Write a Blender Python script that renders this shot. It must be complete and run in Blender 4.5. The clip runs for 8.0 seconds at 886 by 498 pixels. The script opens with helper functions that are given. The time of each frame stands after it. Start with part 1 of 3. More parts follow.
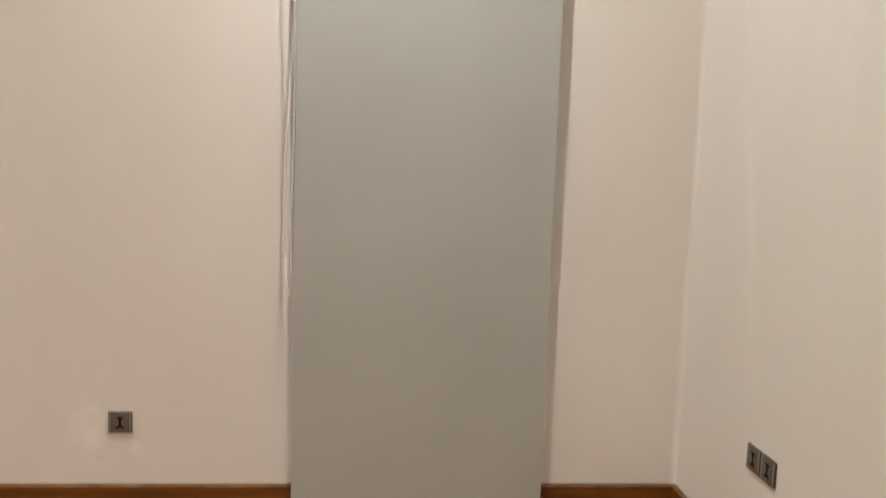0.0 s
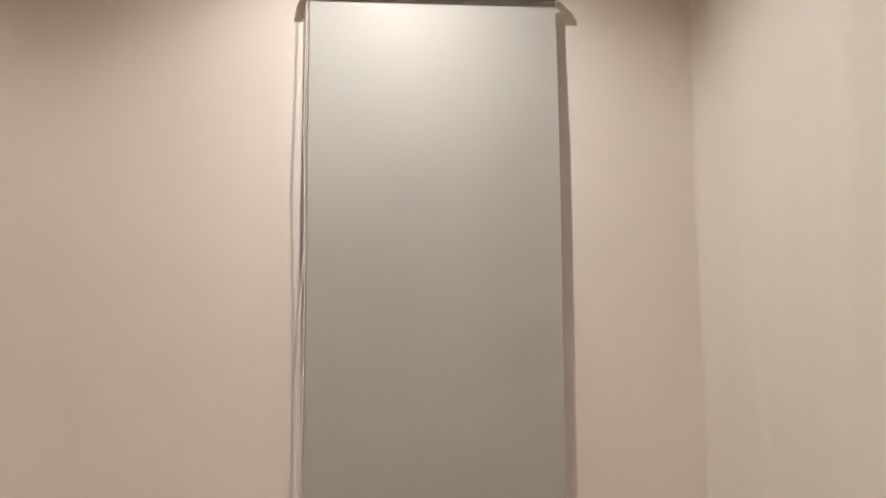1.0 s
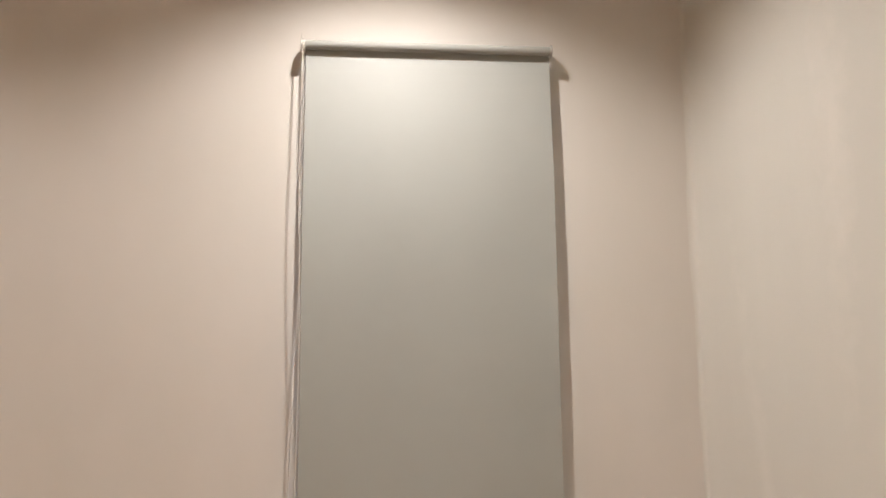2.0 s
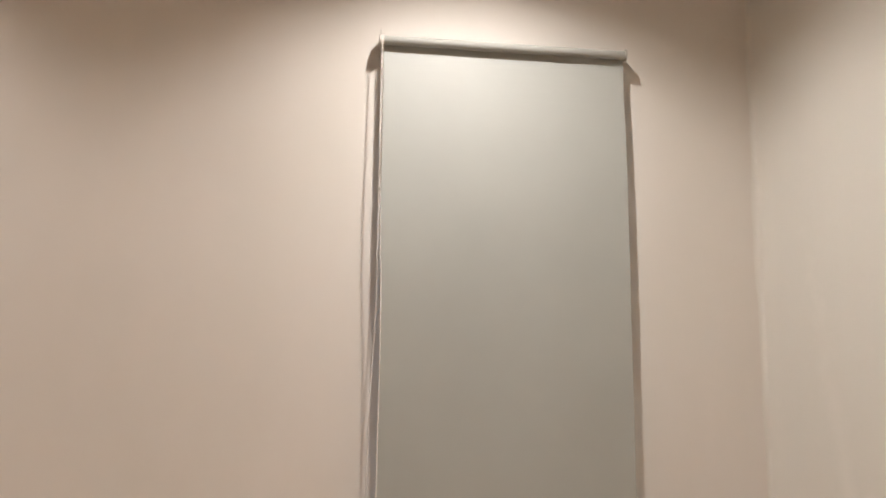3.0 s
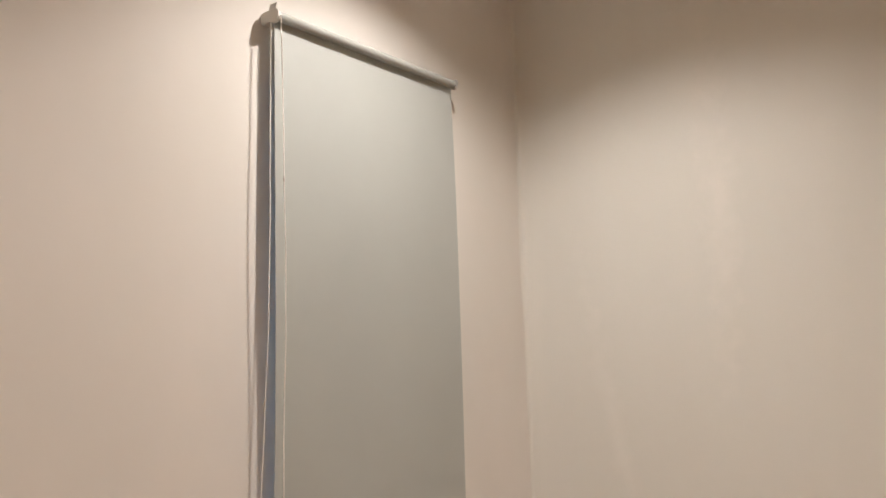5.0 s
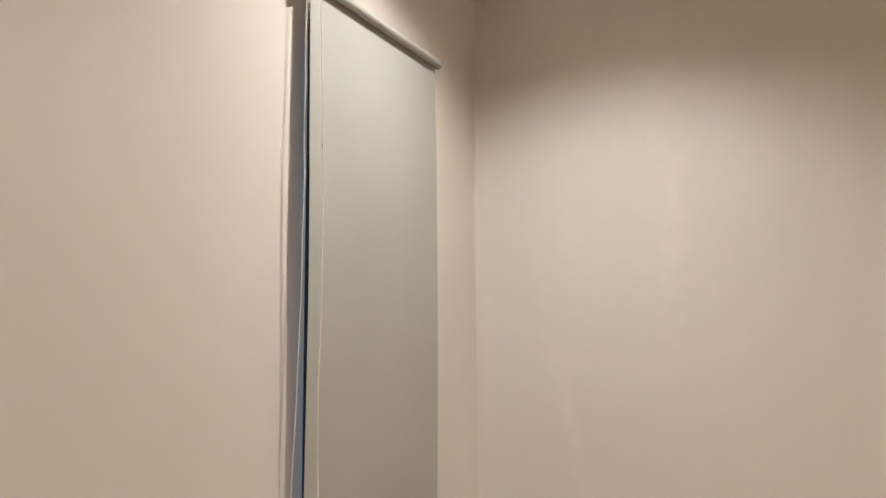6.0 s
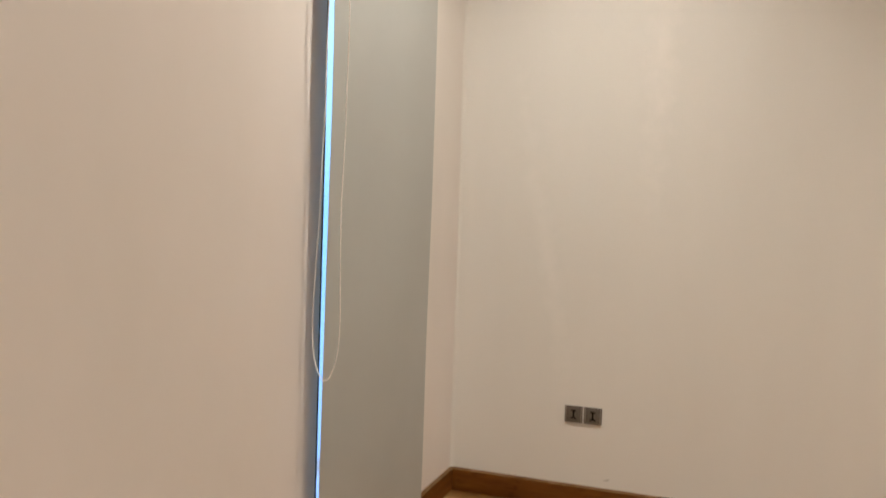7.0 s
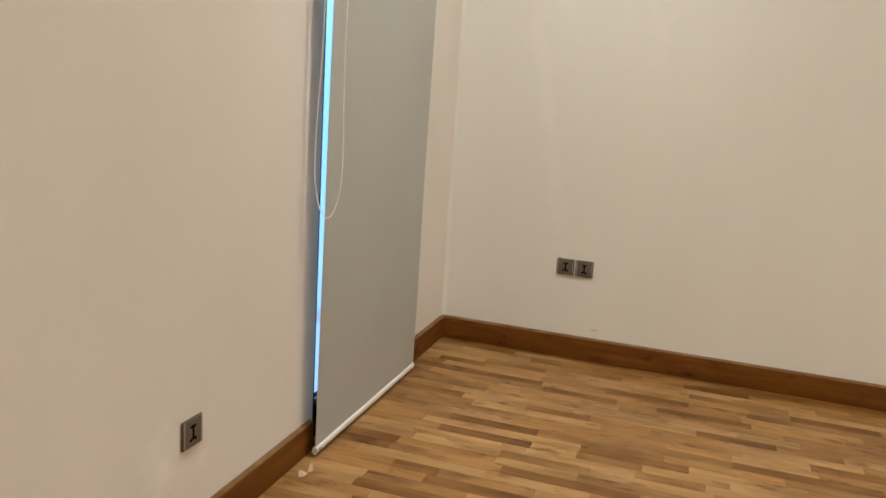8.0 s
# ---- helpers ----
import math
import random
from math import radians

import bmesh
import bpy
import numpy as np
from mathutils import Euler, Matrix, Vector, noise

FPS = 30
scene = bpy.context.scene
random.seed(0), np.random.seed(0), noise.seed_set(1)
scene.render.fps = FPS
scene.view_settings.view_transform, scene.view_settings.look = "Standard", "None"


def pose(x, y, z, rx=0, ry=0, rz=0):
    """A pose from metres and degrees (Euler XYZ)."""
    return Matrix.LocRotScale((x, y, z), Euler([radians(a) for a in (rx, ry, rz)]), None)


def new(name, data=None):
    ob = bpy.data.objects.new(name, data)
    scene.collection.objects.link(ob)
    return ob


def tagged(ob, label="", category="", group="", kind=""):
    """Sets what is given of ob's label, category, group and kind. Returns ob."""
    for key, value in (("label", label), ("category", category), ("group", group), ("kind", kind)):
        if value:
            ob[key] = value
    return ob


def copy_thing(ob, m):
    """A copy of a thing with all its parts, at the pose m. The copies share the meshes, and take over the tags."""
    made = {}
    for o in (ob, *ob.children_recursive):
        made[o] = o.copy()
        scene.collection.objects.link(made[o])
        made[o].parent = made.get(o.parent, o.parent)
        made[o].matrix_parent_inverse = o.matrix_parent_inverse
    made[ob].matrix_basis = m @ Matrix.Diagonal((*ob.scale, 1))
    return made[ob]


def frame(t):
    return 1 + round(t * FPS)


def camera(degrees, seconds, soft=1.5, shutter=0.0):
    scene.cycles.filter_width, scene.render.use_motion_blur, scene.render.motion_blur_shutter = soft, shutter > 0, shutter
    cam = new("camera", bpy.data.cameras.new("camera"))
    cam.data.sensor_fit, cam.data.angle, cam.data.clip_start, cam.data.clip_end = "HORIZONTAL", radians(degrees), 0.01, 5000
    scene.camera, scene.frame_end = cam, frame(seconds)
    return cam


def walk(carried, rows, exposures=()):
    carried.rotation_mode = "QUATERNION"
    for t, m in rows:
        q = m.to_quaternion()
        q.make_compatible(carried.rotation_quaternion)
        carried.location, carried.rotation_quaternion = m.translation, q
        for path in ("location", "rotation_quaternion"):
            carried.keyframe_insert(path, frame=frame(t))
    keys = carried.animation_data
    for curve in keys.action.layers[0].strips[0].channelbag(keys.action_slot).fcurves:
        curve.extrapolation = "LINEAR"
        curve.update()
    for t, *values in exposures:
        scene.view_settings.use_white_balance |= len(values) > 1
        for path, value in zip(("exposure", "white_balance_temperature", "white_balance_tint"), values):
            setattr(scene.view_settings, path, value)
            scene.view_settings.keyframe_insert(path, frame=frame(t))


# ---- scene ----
def walk_pose(x, y, z, pan, tilt, roll):
    """A hand-held pose: pan clockwise from +y, tilt upwards, roll about the view axis, in degrees."""
    return pose(x, y, z, 90 + tilt, 0, -pan) @ pose(0, 0, 0, 0, 0, roll)


cam = camera(58.680, 8.0, soft=1.6, shutter=0.3)
PATH = [
    (0, walk_pose(0.2914, -2.9456, 1.3751, 5.006, -6.504, 2.034)),
    (0.3, walk_pose(0.2855, -2.9557, 1.4249, 4.385, -2.275, 1.360)),
    (0.5, walk_pose(0.2824, -2.9591, 1.4663, 4.328, 0.115, 0.858)),
    (0.7, walk_pose(0.2871, -2.9664, 1.5092, 4.244, 2.143, 0.252)),
    (1, walk_pose(0.3136, -2.9764, 1.5755, 3.699, 4.990, -0.258)),
    (1.2, walk_pose(0.3216, -2.9801, 1.6011, 3.530, 6.162, -0.669)),
    (2.3, walk_pose(0.2250, -2.9548, 1.6341, 5.327, 8.179, -0.158)),
    (2.5, walk_pose(0.1320, -2.9656, 1.6492, 5.837, 7.478, 0.109)),
    (3, walk_pose(-0.1707, -2.9111, 1.6460, 7.994, 7.552, 0.283)),
    (3.5, walk_pose(-0.5601, -2.7129, 1.6635, 16.358, 7.825, -1.432)),
    (4, walk_pose(-0.9736, -2.5326, 1.6426, 29.894, 7.785, -2.704)),
    (4.5, walk_pose(-1.2902, -2.3697, 1.6337, 41.394, 7.065, -2.721)),
    (4.7, walk_pose(-1.4095, -2.3002, 1.6344, 44.538, 7.482, -2.336)),
    (5.8, walk_pose(-2.0388, -1.6398, 1.6298, 62.417, 6.906, -0.373)),
    (6, walk_pose(-2.1128, -1.5801, 1.6275, 64.025, 5.940, -0.234)),
    (6.2, walk_pose(-2.1853, -1.5127, 1.6059, 65.696, 4.729, 0.096)),
    (6.5, walk_pose(-2.2591, -1.4071, 1.5510, 67.662, 2.271, 0.804)),
    (7, walk_pose(-2.2971, -1.2856, 1.4168, 70.265, -2.563, 1.910)),
    (7.5, walk_pose(-2.3096, -1.2439, 1.3470, 71.250, -8.692, 3.065)),
    (8, walk_pose(-2.3038, -1.2144, 1.3176, 72.097, -11.971, 3.823)),
]
walk(cam, PATH, exposures=[
    (0.0, -0.04, 6370, 9.3), (0.5, -0.22, 6520, 10.9), (1.0, -0.26, 6580, 12.2), (2.5, -0.25, 6560, 11.6), (3.5, -0.29, 6560, 12.1), (4.5, -0.26, 6580, 12.1), (6.0, -0.23, 6600, 11.6),
    (6.5, -0.22, 6600, 11.6), (7.0, -0.18, 6780, 10.5), (7.5, -0.11, 6680, 8), (8.0, -0.05, 6580, 5),
])

# ---- plan, in metres: window wall y = 0, right wall x = RIGHT, floor z = 0 ----
RIGHT, LEFT, FRONT, CEIL = 1.515, -4.0, -4.9, 3.46
OPEN_L, OPEN_R, OPEN_TOP = 0.066, 0.905, 2.74
SKIRT_H, SKIRT_T = 0.116, 0.017

# ---- world and lights ----
world = bpy.data.worlds.new("dusk_sky")
scene.world = world
world.use_nodes = True
wn = world.node_tree
sky = wn.nodes.new("ShaderNodeTexSky")
sky.sky_type, sky.sun_disc = "NISHITA", False
sky.sun_elevation, sky.sun_rotation = radians(4), radians(200)
wn.links.new(sky.outputs[0], wn.nodes["Background"].inputs[0])
wn.nodes["Background"].inputs[1].default_value = 0.1

# front pair set from the wall scallops; rear pair unseen, added as fill
LAMPS = [(0.30, -0.76), (-2.20, -0.76), (0.30, -3.70), (-2.20, -3.70)]
for (lx, ly), watts in zip(LAMPS, (1.0, 0.68, 0.92, 1.02)):
    # each fitting: the main beam, and a wider spill added to shape its falloff
    for name_, power, cone, blend in (("downlight_beam", 168, 120, 1.0), ("downlight_spill", 95, 136, 0.45)):
        d = bpy.data.lights.new(name_, "SPOT")
        d.energy, d.color = power * watts, (1.0, 0.935, 0.875)
        d.spot_size, d.spot_blend, d.shadow_soft_size = radians(cone), blend, 0.032
        new(name_, d).matrix_world = pose(lx, ly, CEIL - 0.008)


# ---- material helpers ----
def material(name, color, rough=0.6, metal=0.0, spec=0.5):
    m = bpy.data.materials.new(name)
    m.use_nodes = True
    b = m.node_tree.nodes["Principled BSDF"]
    b.inputs["Base Color"].default_value = (*color, 1)
    b.inputs["Roughness"].default_value = rough
    b.inputs["Metallic"].default_value = metal
    b.inputs["Specular IOR Level"].default_value = spec
    return m, m.node_tree, b


def node(nt, kind, **values):
    n = nt.nodes.new(kind)
    for key, v in values.items():
        n.inputs[key].default_value = v
    return n


def coords(nt, scale=(1, 1, 1), random_shift=False):
    """Object coordinates, scaled; with random_shift each object gets its own cut of the pattern."""
    tc = nt.nodes.new("ShaderNodeTexCoord")
    mp = nt.nodes.new("ShaderNodeMapping")
    mp.inputs["Scale"].default_value = scale
    nt.links.new(tc.outputs["Object"], mp.inputs["Vector"])
    if random_shift:
        info = nt.nodes.new("ShaderNodeObjectInfo")
        mul = nt.nodes.new("ShaderNodeMath")
        mul.operation = "MULTIPLY"
        mul.inputs[1].default_value = 37.0
        nt.links.new(info.outputs["Random"], mul.inputs[0])
        comb = nt.nodes.new("ShaderNodeCombineXYZ")
        for i in range(3):
            nt.links.new(mul.outputs[0], comb.inputs[i])
        nt.links.new(comb.outputs[0], mp.inputs["Location"])
    return mp.outputs[0]


def ramp(nt, fac, stops):
    r = nt.nodes.new("ShaderNodeValToRGB")
    e = r.color_ramp.elements
    while len(e) < len(stops):
        e.new(0.5)
    for el, (pos, col) in zip(e, stops):
        el.position, el.color = pos, (*col, 1)
    nt.links.new(fac, r.inputs[0])
    return r.outputs[0]


def noise_fac(nt, vec, scale, detail=3.0, rough=0.5):
    n = node(nt, "ShaderNodeTexNoise", Scale=scale, Detail=detail, Roughness=rough)
    nt.links.new(vec, n.inputs["Vector"])
    return n.outputs["Fac"]


def add_bump(nt, b, heights):
    """Chain of bumps: (height socket, strength, distance)."""
    last = None
    for h, strength, dist in heights:
        bp = node(nt, "ShaderNodeBump", Strength=strength, Distance=dist)
        nt.links.new(h, bp.inputs["Height"])
        if last:
            nt.links.new(last, bp.inputs["Normal"])
        last = bp.outputs[0]
    nt.links.new(last, b.inputs["Normal"])


def paint(name, lo, hi, rough, patches=(), stretch=1.0):
    """Roller-painted plaster; patches: (centre, radii, shade, lean about x in degrees) of a differing colour, touch-ups
    and a painted-in band of light; stretch below 1 draws the mottling out upwards.
    """
    m, nt, b = material(name, hi, rough, spec=0.35)
    v = coords(nt)
    tall = coords(nt, (1, 1, stretch))
    big = noise_fac(nt, tall, 1.3, 4.0, 0.55)
    out = ramp(nt, big, [(0.3, lo), (0.7, hi)])
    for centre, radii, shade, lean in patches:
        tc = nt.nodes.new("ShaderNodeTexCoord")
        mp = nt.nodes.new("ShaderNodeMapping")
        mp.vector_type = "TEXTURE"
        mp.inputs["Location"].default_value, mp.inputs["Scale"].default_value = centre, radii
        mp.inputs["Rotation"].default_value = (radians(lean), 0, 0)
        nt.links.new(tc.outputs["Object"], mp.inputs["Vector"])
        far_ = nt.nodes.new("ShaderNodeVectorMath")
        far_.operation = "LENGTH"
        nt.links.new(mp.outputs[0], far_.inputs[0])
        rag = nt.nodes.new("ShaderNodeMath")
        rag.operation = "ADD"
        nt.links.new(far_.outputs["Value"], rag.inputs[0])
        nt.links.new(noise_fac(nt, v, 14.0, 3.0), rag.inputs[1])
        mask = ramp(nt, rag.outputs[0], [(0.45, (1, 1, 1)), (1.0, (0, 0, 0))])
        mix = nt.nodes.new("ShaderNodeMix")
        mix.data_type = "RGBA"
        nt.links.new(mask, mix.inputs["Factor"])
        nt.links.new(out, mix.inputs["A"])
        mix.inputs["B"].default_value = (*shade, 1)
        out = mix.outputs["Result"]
    nt.links.new(out, b.inputs["Base Color"])
    add_bump(nt, b, [(noise_fac(nt, tall, 1.6, 2.0), 0.5, 0.012), (noise_fac(nt, v, 260.0, 2.0), 0.12, 0.001)])
    return m


def wood(name, dark, mid, light, rough, along, random_shift=True, tone=0.0, blotchy=0.9, spec=0.22):
    """Wood with grain along one axis (0 x, 1 y, 2 z), streaks, darker flecks and a tone that differs from piece to piece."""
    m, nt, b = material(name, mid, rough, spec=spec)
    sc = [1.0, 1.0, 1.0]
    sc[along] = 0.08
    v = coords(nt, sc, random_shift)
    streak = noise_fac(nt, v, 38.0, 5.0, 0.62)
    fine = noise_fac(nt, v, 210.0, 3.0, 0.6)
    col = ramp(nt, streak, [(0.30, dark), (0.5, mid), (0.70, light)])
    sc2 = [1.0, 1.0, 1.0]
    sc2[along] = 0.42
    knots = noise_fac(nt, coords(nt, sc2, random_shift), 15.0, 3.0, 0.6)
    fleck = ramp(nt, knots, [(0.58, (1, 1, 1)), (0.70, (0.40, 0.31, 0.22))])
    mix = nt.nodes.new("ShaderNodeMix")
    mix.data_type, mix.blend_type = "RGBA", "MULTIPLY"
    mix.inputs["Factor"].default_value = 0.8
    nt.links.new(col, mix.inputs["A"])
    nt.links.new(fleck, mix.inputs["B"])
    out = mix.outputs["Result"]
    blotch = ramp(nt, noise_fac(nt, coords(nt, sc2, random_shift), 7.0, 3.0, 0.6), [(0.33, (0.58, 0.50, 0.43)), (0.56, (1.08, 1.08, 1.08))])
    mix2 = nt.nodes.new("ShaderNodeMix")
    mix2.data_type, mix2.blend_type = "RGBA", "MULTIPLY"
    mix2.inputs["Factor"].default_value = blotchy
    nt.links.new(out, mix2.inputs["A"])
    nt.links.new(blotch, mix2.inputs["B"])
    out = mix2.outputs["Result"]
    if tone:
        info = nt.nodes.new("ShaderNodeObjectInfo")
        mr = node(nt, "ShaderNodeMapRange")
        mr.inputs["To Min"].default_value, mr.inputs["To Max"].default_value = 1 - tone, 1 + tone
        nt.links.new(info.outputs["Random"], mr.inputs["Value"])
        hsv = nt.nodes.new("ShaderNodeHueSaturation")
        nt.links.new(mr.outputs[0], hsv.inputs["Value"])
        nt.links.new(out, hsv.inputs["Color"])
        out = hsv.outputs[0]
    nt.links.new(out, b.inputs["Base Color"])
    rr = ramp(nt, fine, [(0.3, (rough - 0.07,) * 3), (0.7, (rough + 0.1,) * 3)])
    nt.links.new(rr, b.inputs["Roughness"])
    add_bump(nt, b, [(fine, 0.15, 0.0006), (streak, 0.1, 0.001)])
    return m


WALL = paint("wall_paint", (0.766, 0.734, 0.679), (0.836, 0.795, 0.751), 0.62, stretch=0.45,
             patches=[((-0.755, 0, 0.31), (0.16, 0.4, 0.26), (0.865, 0.84, 0.80), 0), ((-0.58, 0, 0.25), (0.08, 0.3, 0.08), (0.85, 0.82, 0.775), 0), ((-0.72, 0, 0.215), (0.05, 0.3, 0.022), (0.76, 0.71, 0.65), 0)])
# first patch paints in the lamp's bright band; second is a paler slanted streak
WALL_SIDE = paint("side_wall_paint_lit_band", (0.762, 0.744, 0.690), (0.82, 0.800, 0.746), 0.62, stretch=0.16,
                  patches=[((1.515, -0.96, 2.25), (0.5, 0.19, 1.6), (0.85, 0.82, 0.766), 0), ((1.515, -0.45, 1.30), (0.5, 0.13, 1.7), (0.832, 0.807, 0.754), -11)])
CEILING = paint("ceiling_paint", (0.83, 0.81, 0.77), (0.87, 0.85, 0.82), 0.8)
PLANKS = [
    wood("floor_wood_dark", (0.132, 0.058, 0.012), (0.182, 0.082, 0.018), (0.230, 0.109, 0.028), 0.40, 1, tone=0.18, blotchy=0.75, spec=0.32),
    wood("floor_wood_mid", (0.215, 0.108, 0.031), (0.272, 0.142, 0.045), (0.318, 0.173, 0.060), 0.40, 1, tone=0.18, blotchy=0.9, spec=0.32),
    wood("floor_wood_light", (0.292, 0.162, 0.060), (0.352, 0.204, 0.081), (0.400, 0.241, 0.103), 0.40, 1, tone=0.12, blotchy=0.7, spec=0.32),
]
SKIRT_X = wood("skirting_wood_along_x", (0.108, 0.036, 0.006), (0.146, 0.051, 0.008), (0.184, 0.069, 0.012), 0.42, 0, tone=0.06, blotchy=0.45, spec=0.16)
SKIRT_Y = wood("skirting_wood_along_y", (0.108, 0.036, 0.006), (0.146, 0.051, 0.008), (0.184, 0.069, 0.012), 0.42, 1, tone=0.06, blotchy=0.45, spec=0.16)
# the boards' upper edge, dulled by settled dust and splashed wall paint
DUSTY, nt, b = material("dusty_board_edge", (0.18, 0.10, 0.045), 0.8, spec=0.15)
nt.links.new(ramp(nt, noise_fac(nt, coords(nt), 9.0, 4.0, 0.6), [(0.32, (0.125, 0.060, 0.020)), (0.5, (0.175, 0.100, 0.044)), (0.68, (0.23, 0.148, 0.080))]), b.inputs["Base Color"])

# blackout blind fabric: fine weave under a satin coating
FABRIC, nt, b = material("blind_fabric", (0.43, 0.448, 0.418), 0.50, spec=1.0)
v = coords(nt)
nt.links.new(ramp(nt, noise_fac(nt, v, 2.2, 4.0), [(0.3, (0.420, 0.440, 0.416)), (0.7, (0.456, 0.478, 0.452))]), b.inputs["Base Color"])
add_bump(nt, b, [(noise_fac(nt, v, 3.2, 2.0), 0.35, 0.006), (noise_fac(nt, coords(nt, (0.35, 1, 4.0)), 4.0, 3.0), 0.22, 0.003), (noise_fac(nt, coords(nt, (1, 1, 0.35)), 900.0, 1.0), 0.15, 0.0004)])
FABRIC_ROLL, nt, b = material("rolled_blind_fabric", (0.375, 0.38, 0.355), 0.55, spec=0.3)
add_bump(nt, b, [(noise_fac(nt, coords(nt, (0.2, 1, 1)), 60.0, 2.0), 0.15, 0.001)])
HEM, nt, b = material("white_bottom_bar", (0.78, 0.77, 0.74), 0.38)
add_bump(nt, b, [(noise_fac(nt, coords(nt), 60.0, 2.0), 0.08, 0.001)])
PLASTIC, nt, b = material("white_plastic", (0.66, 0.63, 0.58), 0.4)
add_bump(nt, b, [(noise_fac(nt, coords(nt), 120.0, 2.0), 0.05, 0.0006)])
GREY_PLASTIC, _, _ = material("grey_white_plastic", (0.55, 0.53, 0.49), 0.45)
CHAIN, nt, b = material("bead_chain_plastic", (0.93, 0.91, 0.86), 0.4)
FRAME_DARK, _, _ = material("black_bottom_rail", (0.012, 0.011, 0.012), 0.75, spec=0.08)
GREY_MARK, _, _ = material("grey_print", (0.25, 0.25, 0.27), 0.5)
PLATE, nt, b = material("brushed_grey_plate", (0.30, 0.275, 0.24), 0.38, metal=0.55)
fine = noise_fac(nt, coords(nt, (1, 1, 0.03)), 700.0, 2.0)
nt.links.new(ramp(nt, fine, [(0.3, (0.155, 0.140, 0.118)), (0.7, (0.205, 0.186, 0.160))]), b.inputs["Base Color"])
add_bump(nt, b, [(fine, 0.1, 0.0003)])
RIB, _, _ = material("polished_rib", (0.32, 0.29, 0.255), 0.6, spec=0.2)
BEZEL, _, _ = material("dark_socket_box", (0.088, 0.076, 0.062), 0.6, spec=0.25)
SLOT, _, _ = material("black_socket_slot", (0.008, 0.007, 0.006), 0.8, spec=0.05)
FRAME, nt, b = material("dark_window_frame", (0.03, 0.026, 0.03), 0.55, spec=0.2)
add_bump(nt, b, [(noise_fac(nt, coords(nt), 300.0, 2.0), 0.08, 0.0004)])
# thin clear glazing: straight through, with a mirror share that grows towards grazing
GLASS = bpy.data.materials.new("window_glass")
GLASS.use_nodes = True
nt = GLASS.node_tree
nt.nodes.remove(nt.nodes["Principled BSDF"])
clear = node(nt, "ShaderNodeBsdfTransparent", Color=(0.93, 0.97, 0.97, 1))
shine = node(nt, "ShaderNodeBsdfGlossy", Roughness=0.02)
facing = nt.nodes.new("ShaderNodeLayerWeight")
steep = nt.nodes.new("ShaderNodeMath")
steep.operation = "POWER"
steep.inputs[1].default_value = 4.0
nt.links.new(facing.outputs["Facing"], steep.inputs[0])
both = nt.nodes.new("ShaderNodeMixShader")
nt.links.new(steep.outputs[0], both.inputs[0])
nt.links.new(clear.outputs[0], both.inputs[1])
nt.links.new(shine.outputs[0], both.inputs[2])
nt.links.new(both.outputs[0], nt.nodes["Material Output"].inputs[0])
PAPER, nt, b = material("cream_paper", (0.80, 0.68, 0.49), 0.85)
nt.links.new(ramp(nt, noise_fac(nt, coords(nt), 150.0, 3.0), [(0.3, (0.60, 0.46, 0.30)), (0.7, (0.80, 0.65, 0.46))]), b.inputs["Base Color"])
SCUFF, _, _ = material("scuff_mark", (0.30, 0.26, 0.22), 0.8)
TRIM, _, _ = material("white_metal_trim", (0.8, 0.8, 0.78), 0.4)
LENS, nt, b = material("lit_lens", (0.9, 0.88, 0.84), 0.5)
b.inputs["Emission Color"].default_value, b.inputs["Emission Strength"].default_value = (1.0, 0.93, 0.86, 1), 12.0
SKY = bpy.data.materials.new("evening_sky_glow")
SKY.use_nodes = True
nt = SKY.node_tree
nt.nodes.remove(nt.nodes["Principled BSDF"])
em = node(nt, "ShaderNodeEmission", Strength=2.2)
sep = nt.nodes.new("ShaderNodeSeparateXYZ")
tc = nt.nodes.new("ShaderNodeTexCoord")
nt.links.new(tc.outputs["Generated"], sep.inputs[0])
nt.links.new(ramp(nt, sep.outputs[2], [(0.30, (0.30, 0.46, 1.0)), (0.419, (0.30, 0.48, 1.0)), (0.424, (0.26, 0.33, 0.52)), (0.433, (0.26, 0.33, 0.52)), (0.438, (0.28, 0.50, 1.0)), (0.66, (0.26, 0.58, 1.0)), (0.90, (0.52, 0.80, 1.0))]), em.inputs["Color"])
nt.links.new(em.outputs[0], nt.nodes["Material Output"].inputs[0])


# ---- mesh helpers ----
def box(bm, lo, hi):
    """An axis-aligned box; returns its faces."""
    r = bmesh.ops.create_cube(bm, size=1.0)
    c = [(a + b_) / 2 for a, b_ in zip(lo, hi)]
    s = [b_ - a for a, b_ in zip(lo, hi)]
    for vert in r["verts"]:
        vert.co = Vector([vert.co[i] * s[i] + c[i] for i in range(3)])
    return r["verts"]


def bevelled(bm, width, segments=2):
    bmesh.ops.bevel(bm, geom=bm.edges[:], offset=width, segments=segments, affect="EDGES", profile=0.6)
    return bm


def rounded_box(lo, hi, width, segments=2):
    bm = bmesh.new()
    box(bm, lo, hi)
    return bevelled(bm, width, segments)


def prism(outline, axis, a, b_):
    """A closed outline in the plane across the axis (0 x, 1 y, 2 z), extruded from a to b_."""
    bm = bmesh.new()

    def put(p, k):
        q = list(p)
        q.insert(axis, k)
        return bm.verts.new(q)
    lo, hi = [put(p, a) for p in outline], [put(p, b_) for p in outline]
    bm.faces.new(lo)
    bm.faces.new(hi[::-1])
    for i in range(len(lo)):
        j = (i + 1) % len(lo)
        bm.faces.new((lo[j], lo[i], hi[i], hi[j]))
    bmesh.ops.recalc_face_normals(bm, faces=bm.faces[:])
    return bm


